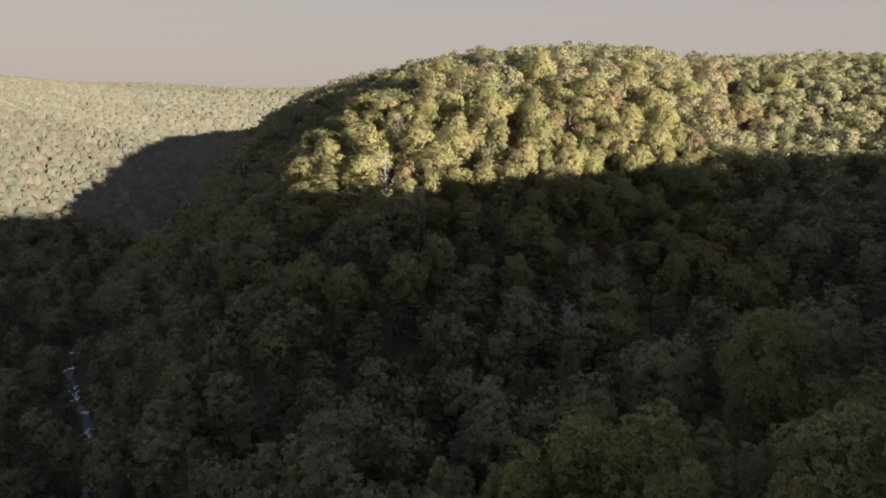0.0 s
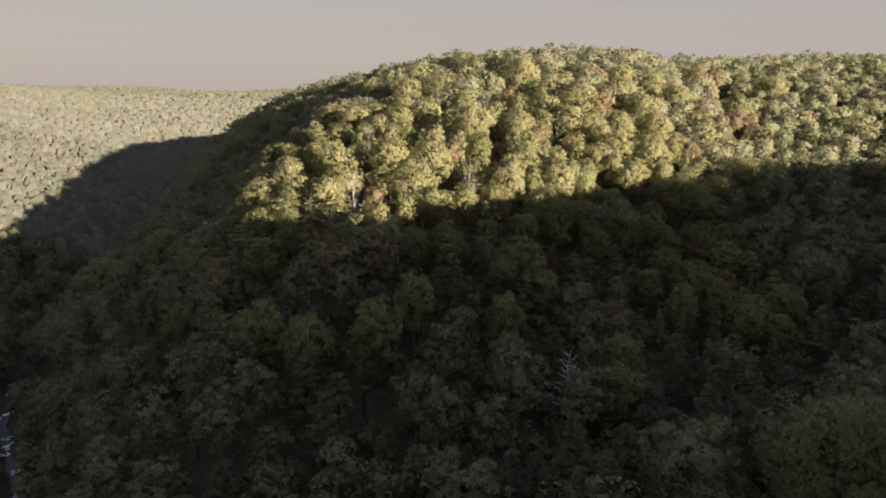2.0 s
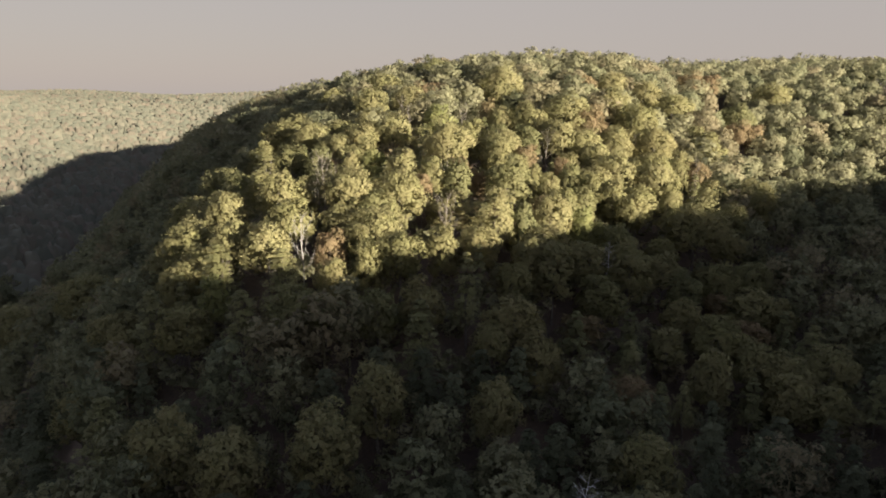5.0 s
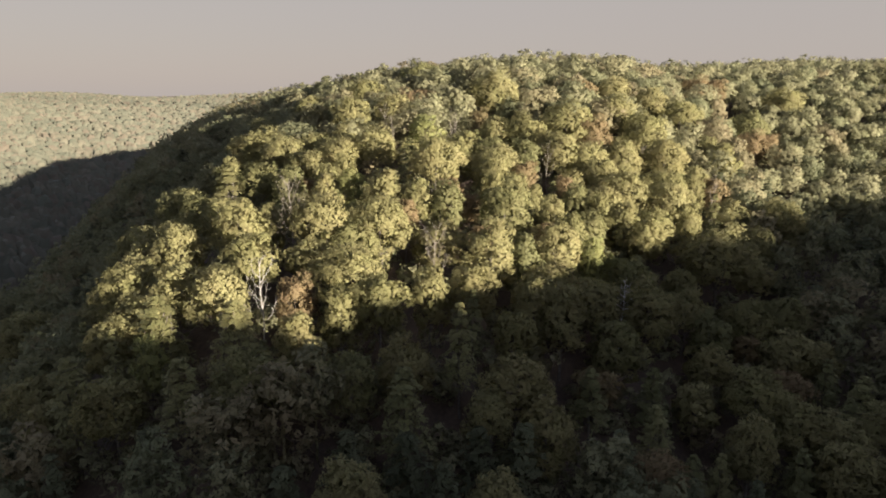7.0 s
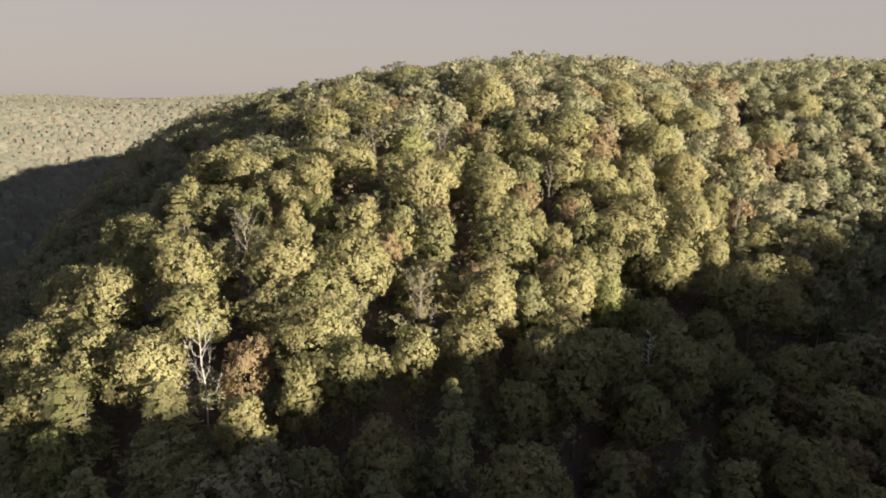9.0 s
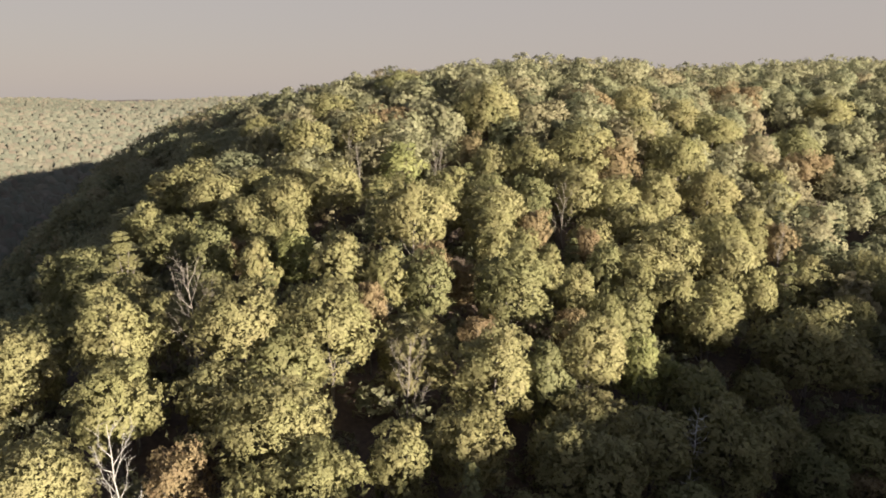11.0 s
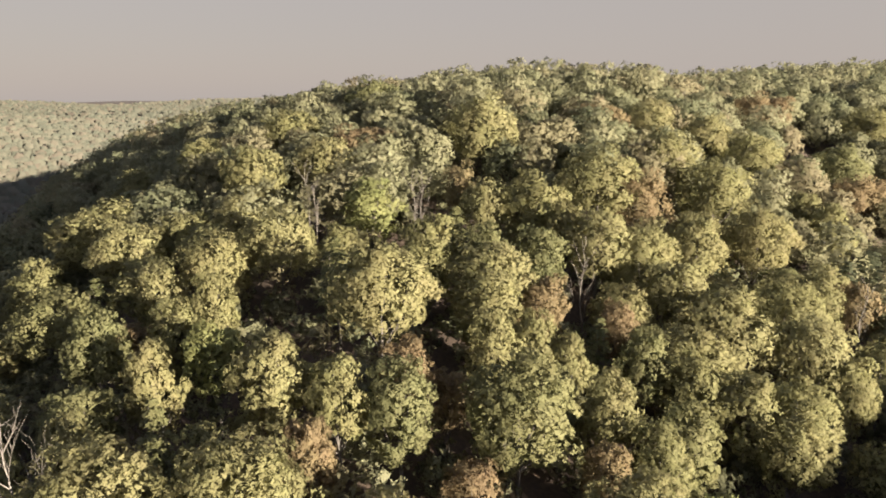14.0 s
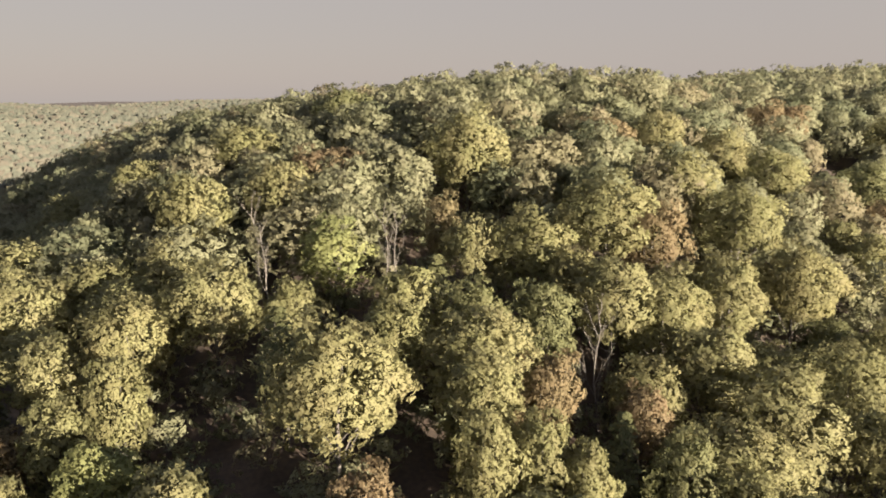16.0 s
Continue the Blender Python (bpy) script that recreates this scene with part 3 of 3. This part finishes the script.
plant("poplar", 41.5, 185.9, 0, 0.68, 31, 1.30)
plant("poplar", 46.2, 187.8, 1, 0.55, 122, 1.45)
plant("pine", 76.7, 209.6, 0, 0.71, 145, 1.33)
plant("oak", 70.1, 193.2, 2, 1.22, 59, 0.87)
plant("oak", 49.2, 176.4, 5, 0.96, 70, 0.95)
plant("pine", 16.5, 164.1, 1, 0.55, 155, 1.45)
plant("oak", 31.2, 168.1, 6, 0.99, 52, 1.08)
plant("pine", -59.7, 250.1, 0, 0.96, 131, 1.02)
plant("pine", -34.2, 159.3, 0, 0.55, 81, 1.38)
plant("poplar", -27.9, 154.8, 0, 0.55, 236, 1.42)
plant("oak", 93.6, 211.1, 3, 0.92, 45, 1.05)
plant("oak", 27.3, 170.7, 4, 0.85, 295, 1.05)
plant("oak", -102.4, 231.1, 2, 1.57, 318, 0.70)
plant("oak", -77.1, 217.6, 2, 1.45, 21, 0.72)
plant("pine", -38.3, 135.6, 1, 1.28, 193, 0.70)
plant("oak", -7.7, 125.2, 0, 1.02, 84, 1.01)
plant("pine", 13.6, 156.9, 2, 0.93, 211, 1.22)
plant("oak", -18.9, 124.0, 1, 0.85, 316, 1.00)
plant("oak", 56.0, 152.9, 1, 0.73, 337, 1.26)
plant("oak", 33.9, 119.5, 0, 0.91, 133, 1.00)
plant("oak", -1.2, 134.2, 6, 0.99, 23, 1.05)
plant("oak", -27.9, 127.8, 5, 0.82, 329, 0.99)
plant("dead", -14.8, 165.3, 0, 1.05, 203, 1.35)
plant("dead", -12.9, 185.4, 1, 1.15, 39, 1.38)
plant("dead", 11.3, 177.9, 1, 0.95, 274, 1.38)
plant("dead", 44.1, 176.6, 3, 0.70, 49, 1.45)
plant("dead", 41.8, 221.2, 2, 1.13, 65, 1.15)
plant("dead", 81.8, 220.6, 2, 1.00, 130, 1.25)
plant("dead", 21.1, 246.1, 2, 0.90, 293, 1.25)
plant("dead", 22.6, 245.2, 2, 0.90, 93, 1.25)
plant("dead", 4.2, 247.3, 2, 0.95, 317, 1.30)
plant("dead", 6.2, 241.5, 2, 0.85, 20, 1.35)
plant("dead", 23.3, 119.9, 3, 1.05, 74, 1.10)
plant("dead", 43.0, 102.0, 2, 0.80, 80, 1.50)
plant("dead", 98.8, 312.1, 1, 0.97, 181, 1.21)
plant("red", 73.3, 279.5, 0, 0.55, 27, 1.07)
plant("oak", 16.0, 138.2, 1, 0.76, 312, 1.11)
plant("oak", 36.0, 130.0, 4, 0.94, 241, 1.03)
plant("pine", 5.4, 147.3, 1, 1.10, 22, 0.85)
plant("pine", -37.2, 152.7, 1, 1.13, 304, 0.84)
plant("poplar", 12.8, 52.8, 2, 0.98, 332, 0.90)
plant("poplar", 17.0, 47.9, 4, 0.92, 77, 0.94)
plant("poplar", 7.6, 51.5, 4, 0.72, 128, 1.12)
plant("oak", 15.7, 37.6, 5, 0.34, 274, 1.96)
plant("poplar", 42.1, 103.4, 2, 0.62, 8, 1.15)
plant("poplar", 46.9, 97.8, 4, 0.58, 163, 1.15)
plant("oak", 22.0, 32.0, 0, 0.79, 322, 1.19)
plant("oak", 40.0, 75.0, 3, 0.52, 160, 1.91)
plant("oak", 33.0, 62.0, 5, 0.56, 303, 1.43)

# dark openings in the canopy, where no tree fills the gap: place and width
GAPS = [(2.4, 224.8, 4.5), (34.8, 256.7, 4.6), (59.0, 291.9, 5.0), (74.0, 257.0, 3.6), (117.5, 261.2, 3.2), (72.1, 235.5, 2.75), (127.6, 297.1, 6.0), (123.0, 284.0, 3.4), (104.0, 266.0, 3.2), (76.1, 239.8, 3.4), (19.9, 217.0, 2.8),
        (-33.5, 244.9, 3.2), (-21.4, 213.9, 3.0), (42.6, 220.8, 2.0), (3.0, 253.3, 3.0), (7.8, 171.6, 3.7), (-12.7, 182.5, 2.6), (52.7, 197.7, 2.0)]
# the room in front of the dead trees
GAPS += [(-14.6, 160.5, 2.4), (-12.6, 180.5, 2.4), (11.4, 173.0, 2.4), (22.2, 111.5, 5.5), (43.6, 171.8, 2.0), (4.0, 242.0, 2.4), (20.9, 241.0, 2.4), (41.2, 216.5, 1.8)]


def in_gap(x, y, grow=0.0, down=9.0):
    """Whether a place lies in one of the openings, which run some metres down the slope."""
    for a, b, r in GAPS:
        wx, wy = 16 - a, 160 - b
        k = min(max(((x - a) * wx + (y - b) * wy) / math.hypot(wx, wy), 0), down if r > 2.7 else 0)
        if math.hypot(x - a - k * wx / math.hypot(wx, wy), y - b - k * wy / math.hypot(wx, wy)) < r * (1 - 0.03 * k) + grow:
            return True
    return False


def spots(x0, x1, y0, y1, cell, seed):
    """Uneven places for trees over a stretch of the plan."""
    r = np.random.default_rng(seed)
    out_spots = []
    for j, y in enumerate(np.arange(y0, y1, cell * 0.87)):
        for x in np.arange(x0 + (j % 2) * cell / 2, x1, cell):
            out_spots.append((x + r.uniform(-0.36, 0.36) * cell, y + r.uniform(-0.36, 0.36) * cell, *r.uniform(size=4)))
    return out_spots


def is_free(x, y, radius):
    return all((x - a) ** 2 + (y - b) ** 2 > (0.60 * (radius + c)) ** 2 for a, b, c in taken)


NEAR = (-46, 84, 150, 244)
for x, y, u, v, w, a in spots(*NEAR, 7.6, 3):
    pine_share = 0.10 + 0.15 * (x < -20) + 0.30 * (y < 0.42 * x + 148)     # more pines in the shade below the brow
    kind = "pine" if u < pine_share else "maple" if u > 0.92 else "oak"
    scale = 0.78 + 0.40 * v
    if is_free(x, y, 4.4 * scale) and not in_gap(x, y, 1.6):
        plant(kind, x, y, int(w * 97), scale * 0.85, a * 360, (0.80 + 0.20 * w) * scale**-0.7)

for x, y, u, v, w, a in spots(-6, 62, 26, 76, 7.4, 12):        # the near slope under the start
    scale = 0.62 + 0.42 * v
    if is_free(x, y, 3.2 * scale):
        plant("pine" if u < 0.78 else "oak", x, y, int(w * 97), 0.8 * scale, a * 360, (0.70 + 0.22 * w) * scale**-0.6)

for kind, made in models.items():          # models that found no place are taken away
    for k, (ob, _) in enumerate(made):
        if (kind, k) not in counts:
            for o in (*ob.children_recursive, ob):
                bpy.data.objects.remove(o)

# ---- the woods beyond: one mesh for each belt ----


def woods(name, label, patterns, places, mat, lean=None):
    """All trees of a belt in one mesh; each keeps a tint of its own. lean: the way that the slope's canopy faces as a
    whole; bends the shading normals so that it is lit evenly.
    """
    vs, qs, ts, ns, n = [], [], [], [], 0
    for x, y, pick, turn, scale, tall, tint in places:
        v, q, way = patterns[pick]
        c, s = math.cos(turn) * scale, math.sin(turn) * scale
        moved = np.empty_like(v)
        moved[:, 0], moved[:, 1], moved[:, 2] = c * v[:, 0] - s * v[:, 1] + x, s * v[:, 0] + c * v[:, 1] + y, v[:, 2] * scale * tall
        faced = way.copy()
        faced[:, 0], faced[:, 1] = (c * way[:, 0] - s * way[:, 1]) / scale, (s * way[:, 0] + c * way[:, 1]) / scale
        if lean:
            faced = unit(0.55 * faced + np.array(lean))
        vs.append(moved)
        ns.append(faced)
        qs.append(q + n)
        ts.append(np.full(len(v), tint, np.float32))
        n += len(v)
    v, q, t = np.concatenate(vs), np.concatenate(qs), np.concatenate(ts)
    feet = np.repeat(ground_z([p[0] for p in places], [p[1] for p in places]), [len(a) for a in vs])
    v[:, 2] += feet
    ob = new(name, array_mesh(name, v, q, np.concatenate(ns), t))
    ob.data.materials.append(mat)
    return tagged(ob, label, "woods", kind="stuff")


def far_crown(rng, radius, height, sides=6):
    """A small uneven crown of facets for woods hundreds of metres off."""
    rows = ((0.95, 0.25), (0.95, 0.62), (0.52, 0.88))
    turn = np.arange(sides) * 2 * np.pi / sides
    v = [np.stack([radius * w * np.cos(turn + 0.5 * j), radius * w * np.sin(turn + 0.5 * j), np.full(sides, height * h)], -1) * rng.uniform(0.72, 1.24, (sides, 1)) for j, (w, h) in enumerate(rows)]
    v = np.concatenate(v + [np.array([[0, 0, height]])])
    i = np.arange(3 * sides).reshape(3, sides)
    j = np.roll(i, -1, 1)
    q = np.concatenate([np.stack([i[:-1], j[:-1], j[1:]], -1).reshape(-1, 3), np.stack([i[:-1], j[1:], i[1:]], -1).reshape(-1, 3),
                        np.stack([i[2], j[2], np.full(sides, 3 * sides)], -1)])
    way = unit((v - np.array([0, 0, 0.40 * height])) / np.array([1.3 * radius, 1.3 * radius, height]) + np.array([0, 0, 0.40]) + 0.15 * rng.normal(size=v.shape))
    return v, q, way


rng = np.random.default_rng(21)
mid_patterns, fine_patterns, far_patterns, tiny_patterns = [], [], [], []
for k in range(8):
    r, h = rng.uniform(3.4, 5.4), rng.uniform(15, 18.5)
    leaves, c = oak_crown(rng, r, h, 17, 7, 4, 0.52, inner=4, core=14)
    mid_patterns.append(joined([leaves, split(tube([(0, 0, -0.5), (0, 0, h * 0.7)], [0.24, 0.1], 4))]))
for k in range(5):
    leaves, c = pine_crown(rng, rng.uniform(2.8, 3.8), rng.uniform(15, 19), 11, 5, 10, 0.48)
    mid_patterns.append(joined([leaves, split(tube([(0, 0, -0.5), (0, 0, 14)], [0.24, 0.06], 4))]))
for k in range(8):
    leaves, c = oak_crown(rng, rng.uniform(4.4, 6.4), rng.uniform(14, 16.5), 22 + k, 11, 5, 0.46, low=rng.uniform(0.18, 0.30), inner=6, core=24)
    fine_patterns.append(leaves)
for k in range(7):
    leaves, c = oak_crown(rng, rng.uniform(4.2, 6.2), rng.uniform(13, 16.5), 11, 6, 3, 0.78, inner=2)
    far_patterns.append(leaves)
low_patterns, foot_patterns = [], []
for k in range(5):
    leaves, c = oak_crown(rng, rng.uniform(2.2, 3.0), rng.uniform(5, 7.5), 6, 5, 3, 0.48, low=0.12, inner=6)
    low_patterns.append(leaves)
for k in range(9):
    tiny_patterns.append(far_crown(rng, (4.0, 4.6, 5.2, 6.0, 6.8, 7.4, 8.2, 4.8, 7.0)[k], rng.uniform(13, 15.5)))
for k in range(8):
    foot_patterns.append(far_crown(rng, (3.4, 4.0, 4.6, 5.2, 5.8, 4.3, 3.7, 5.0)[k], rng.uniform(12, 16), 9))


def belt(x0, x1, y0, y1, cell, seed, patterns, inside, pines=None):
    places = []
    for x, y, u, v, w, a in spots(x0, x1, y0, y1, cell, seed):
        if inside(x, y):
            pick = int(w * 9 if patterns is tiny_patterns else w * 8) % len(patterns)
            tint = u if pines is None else 0.2 + 0.8 * u
            if pines is not None and v < 0.42 + 0.10 * (y < 150 and x > -5) + 0.34 * (y < 150 and x > 32):
                pick, w = 8 + int(w * 5) % 5, w * 0.3
                tint = 0.14 * u
            width = 0.80 + 0.42 * ((v * 7.3) % 1)
            places.append((x, y, pick, a * 6.283, width, (0.80 if pick >= 8 else 1.0) * (0.88 + 0.15 * ((w * 5.7) % 1)) * width**-0.8, tint))
    d, _ = stream_distance(np.array([p[0] for p in places]), np.array([p[1] for p in places]))
    # trees lean over the water but for the rapids
    return [p for p, k in zip(places, d) if k > (3.4 if any(a - 5 < p[1] < b + 3 for a, b in RAPIDS) else 1.6)]


def in_near(x, y):
    return NEAR[0] <= x <= NEAR[1] and NEAR[2] <= y <= NEAR[3]


def on_top(x, y):
    return -70 < x < 200 and 244 < y < 345 and is_free(x, y, 2.6) and not in_gap(x, y, 1.0)


def in_mid(x, y):
    return not (-70 < x < 200 and y > 244) and -0.75 * y - 60 < x < 0.72 * y + 45 and not in_near(x, y) and not (-6 < x < 62 and 26 < y < 76) and is_free(x, y, 2.6) and not in_gap(x, y, 1.0)


woods("woods", "shaded mixed woods of oak and pine on the hillside", mid_patterns,
      belt(-200, 250, 20, 345, 7.9, 5, mid_patterns, in_mid, pines=True), shade_leaf)
woods("woods", "shaded mixed woods on the far bank of the stream", mid_patterns,
      belt(-300, -200, 150, 304, 7.8, 27, mid_patterns, lambda x, y: -0.75 * y - 70 < x, pines=True), shade_leaf)
woods("woods", "sunlit broadleaf canopy on the upper slope", fine_patterns,
      belt(-70, 200, 244, 345, 8.4, 5, fine_patterns, on_top), forest_leaf)
woods("undergrowth", "low leafy undergrowth of saplings below the trees", low_patterns,
      belt(-60, 110, 140, 330, 6.2, 15, low_patterns, lambda x, y: not in_gap(x, y, -2.2, 0)), forest_leaf)
woods("undergrowth", "dark leafy undergrowth in the shaded hollow", low_patterns,
      belt(-130, 120, 30, 140, 5.6, 35, low_patterns, lambda x, y: x > -0.75 * y - 40), shade_leaf)
woods("woods", "sunlit canopy of the plateau and hill beyond", far_patterns,
      belt(-160, 330, 345, 640, 8.8, 6, far_patterns, lambda x, y: x > -0.28 * y - 45 and x < (0.66 * y if y < 520 else -20)), forest_leaf)
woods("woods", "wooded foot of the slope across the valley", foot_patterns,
      belt(-510, -120, 300, 640, 6.6, 16, foot_patterns, lambda x, y: -0.75 * y - 30 < x <= -0.28 * y - 45 and (y > 345 or x < -200)), hazed_leaf, (0.15, -0.30, 0.40))
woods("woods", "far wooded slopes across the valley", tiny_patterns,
      belt(-850, 110, 622, 1060, 6.4, 8, tiny_patterns, lambda x, y: -0.75 * y - 30 < x < 0.1 * y), hazed_leaf, (0.22, -0.48, 0.40))
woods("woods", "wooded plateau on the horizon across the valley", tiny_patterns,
      belt(-1300, 180, 1060, 1750, 12.0, 18, tiny_patterns, lambda x, y: -0.75 * y - 30 < x < 0.1 * y), hazed_leaf, (0.18, -0.36, 0.50))
# out of view: solid trees along the rim, put there to block the sun
woods("woods", "unseen wooded rim of the gorge behind the camera, shading the slope", tiny_patterns,
      belt(24, 420, -330, 20, 7.5, 9, tiny_patterns, lambda x, y: x > 30 - y * 0.2), rim_leaf)
woods("woods", "wooded banks of the gorge below and behind the start", tiny_patterns,
      belt(-330, 110, -150, 330, 10.5, 19, tiny_patterns, lambda x, y: (y < -14 and x <= 30 - y * 0.2) or (y >= 20 and x <= -0.75 * y - 60)), shade_leaf)
woods("undergrowth", "low scrub on the slope below the rim", low_patterns,
      belt(55, 330, 20, 160, 8.5, 23, low_patterns, lambda x, y: x >= 0.72 * y + 45), shade_leaf)
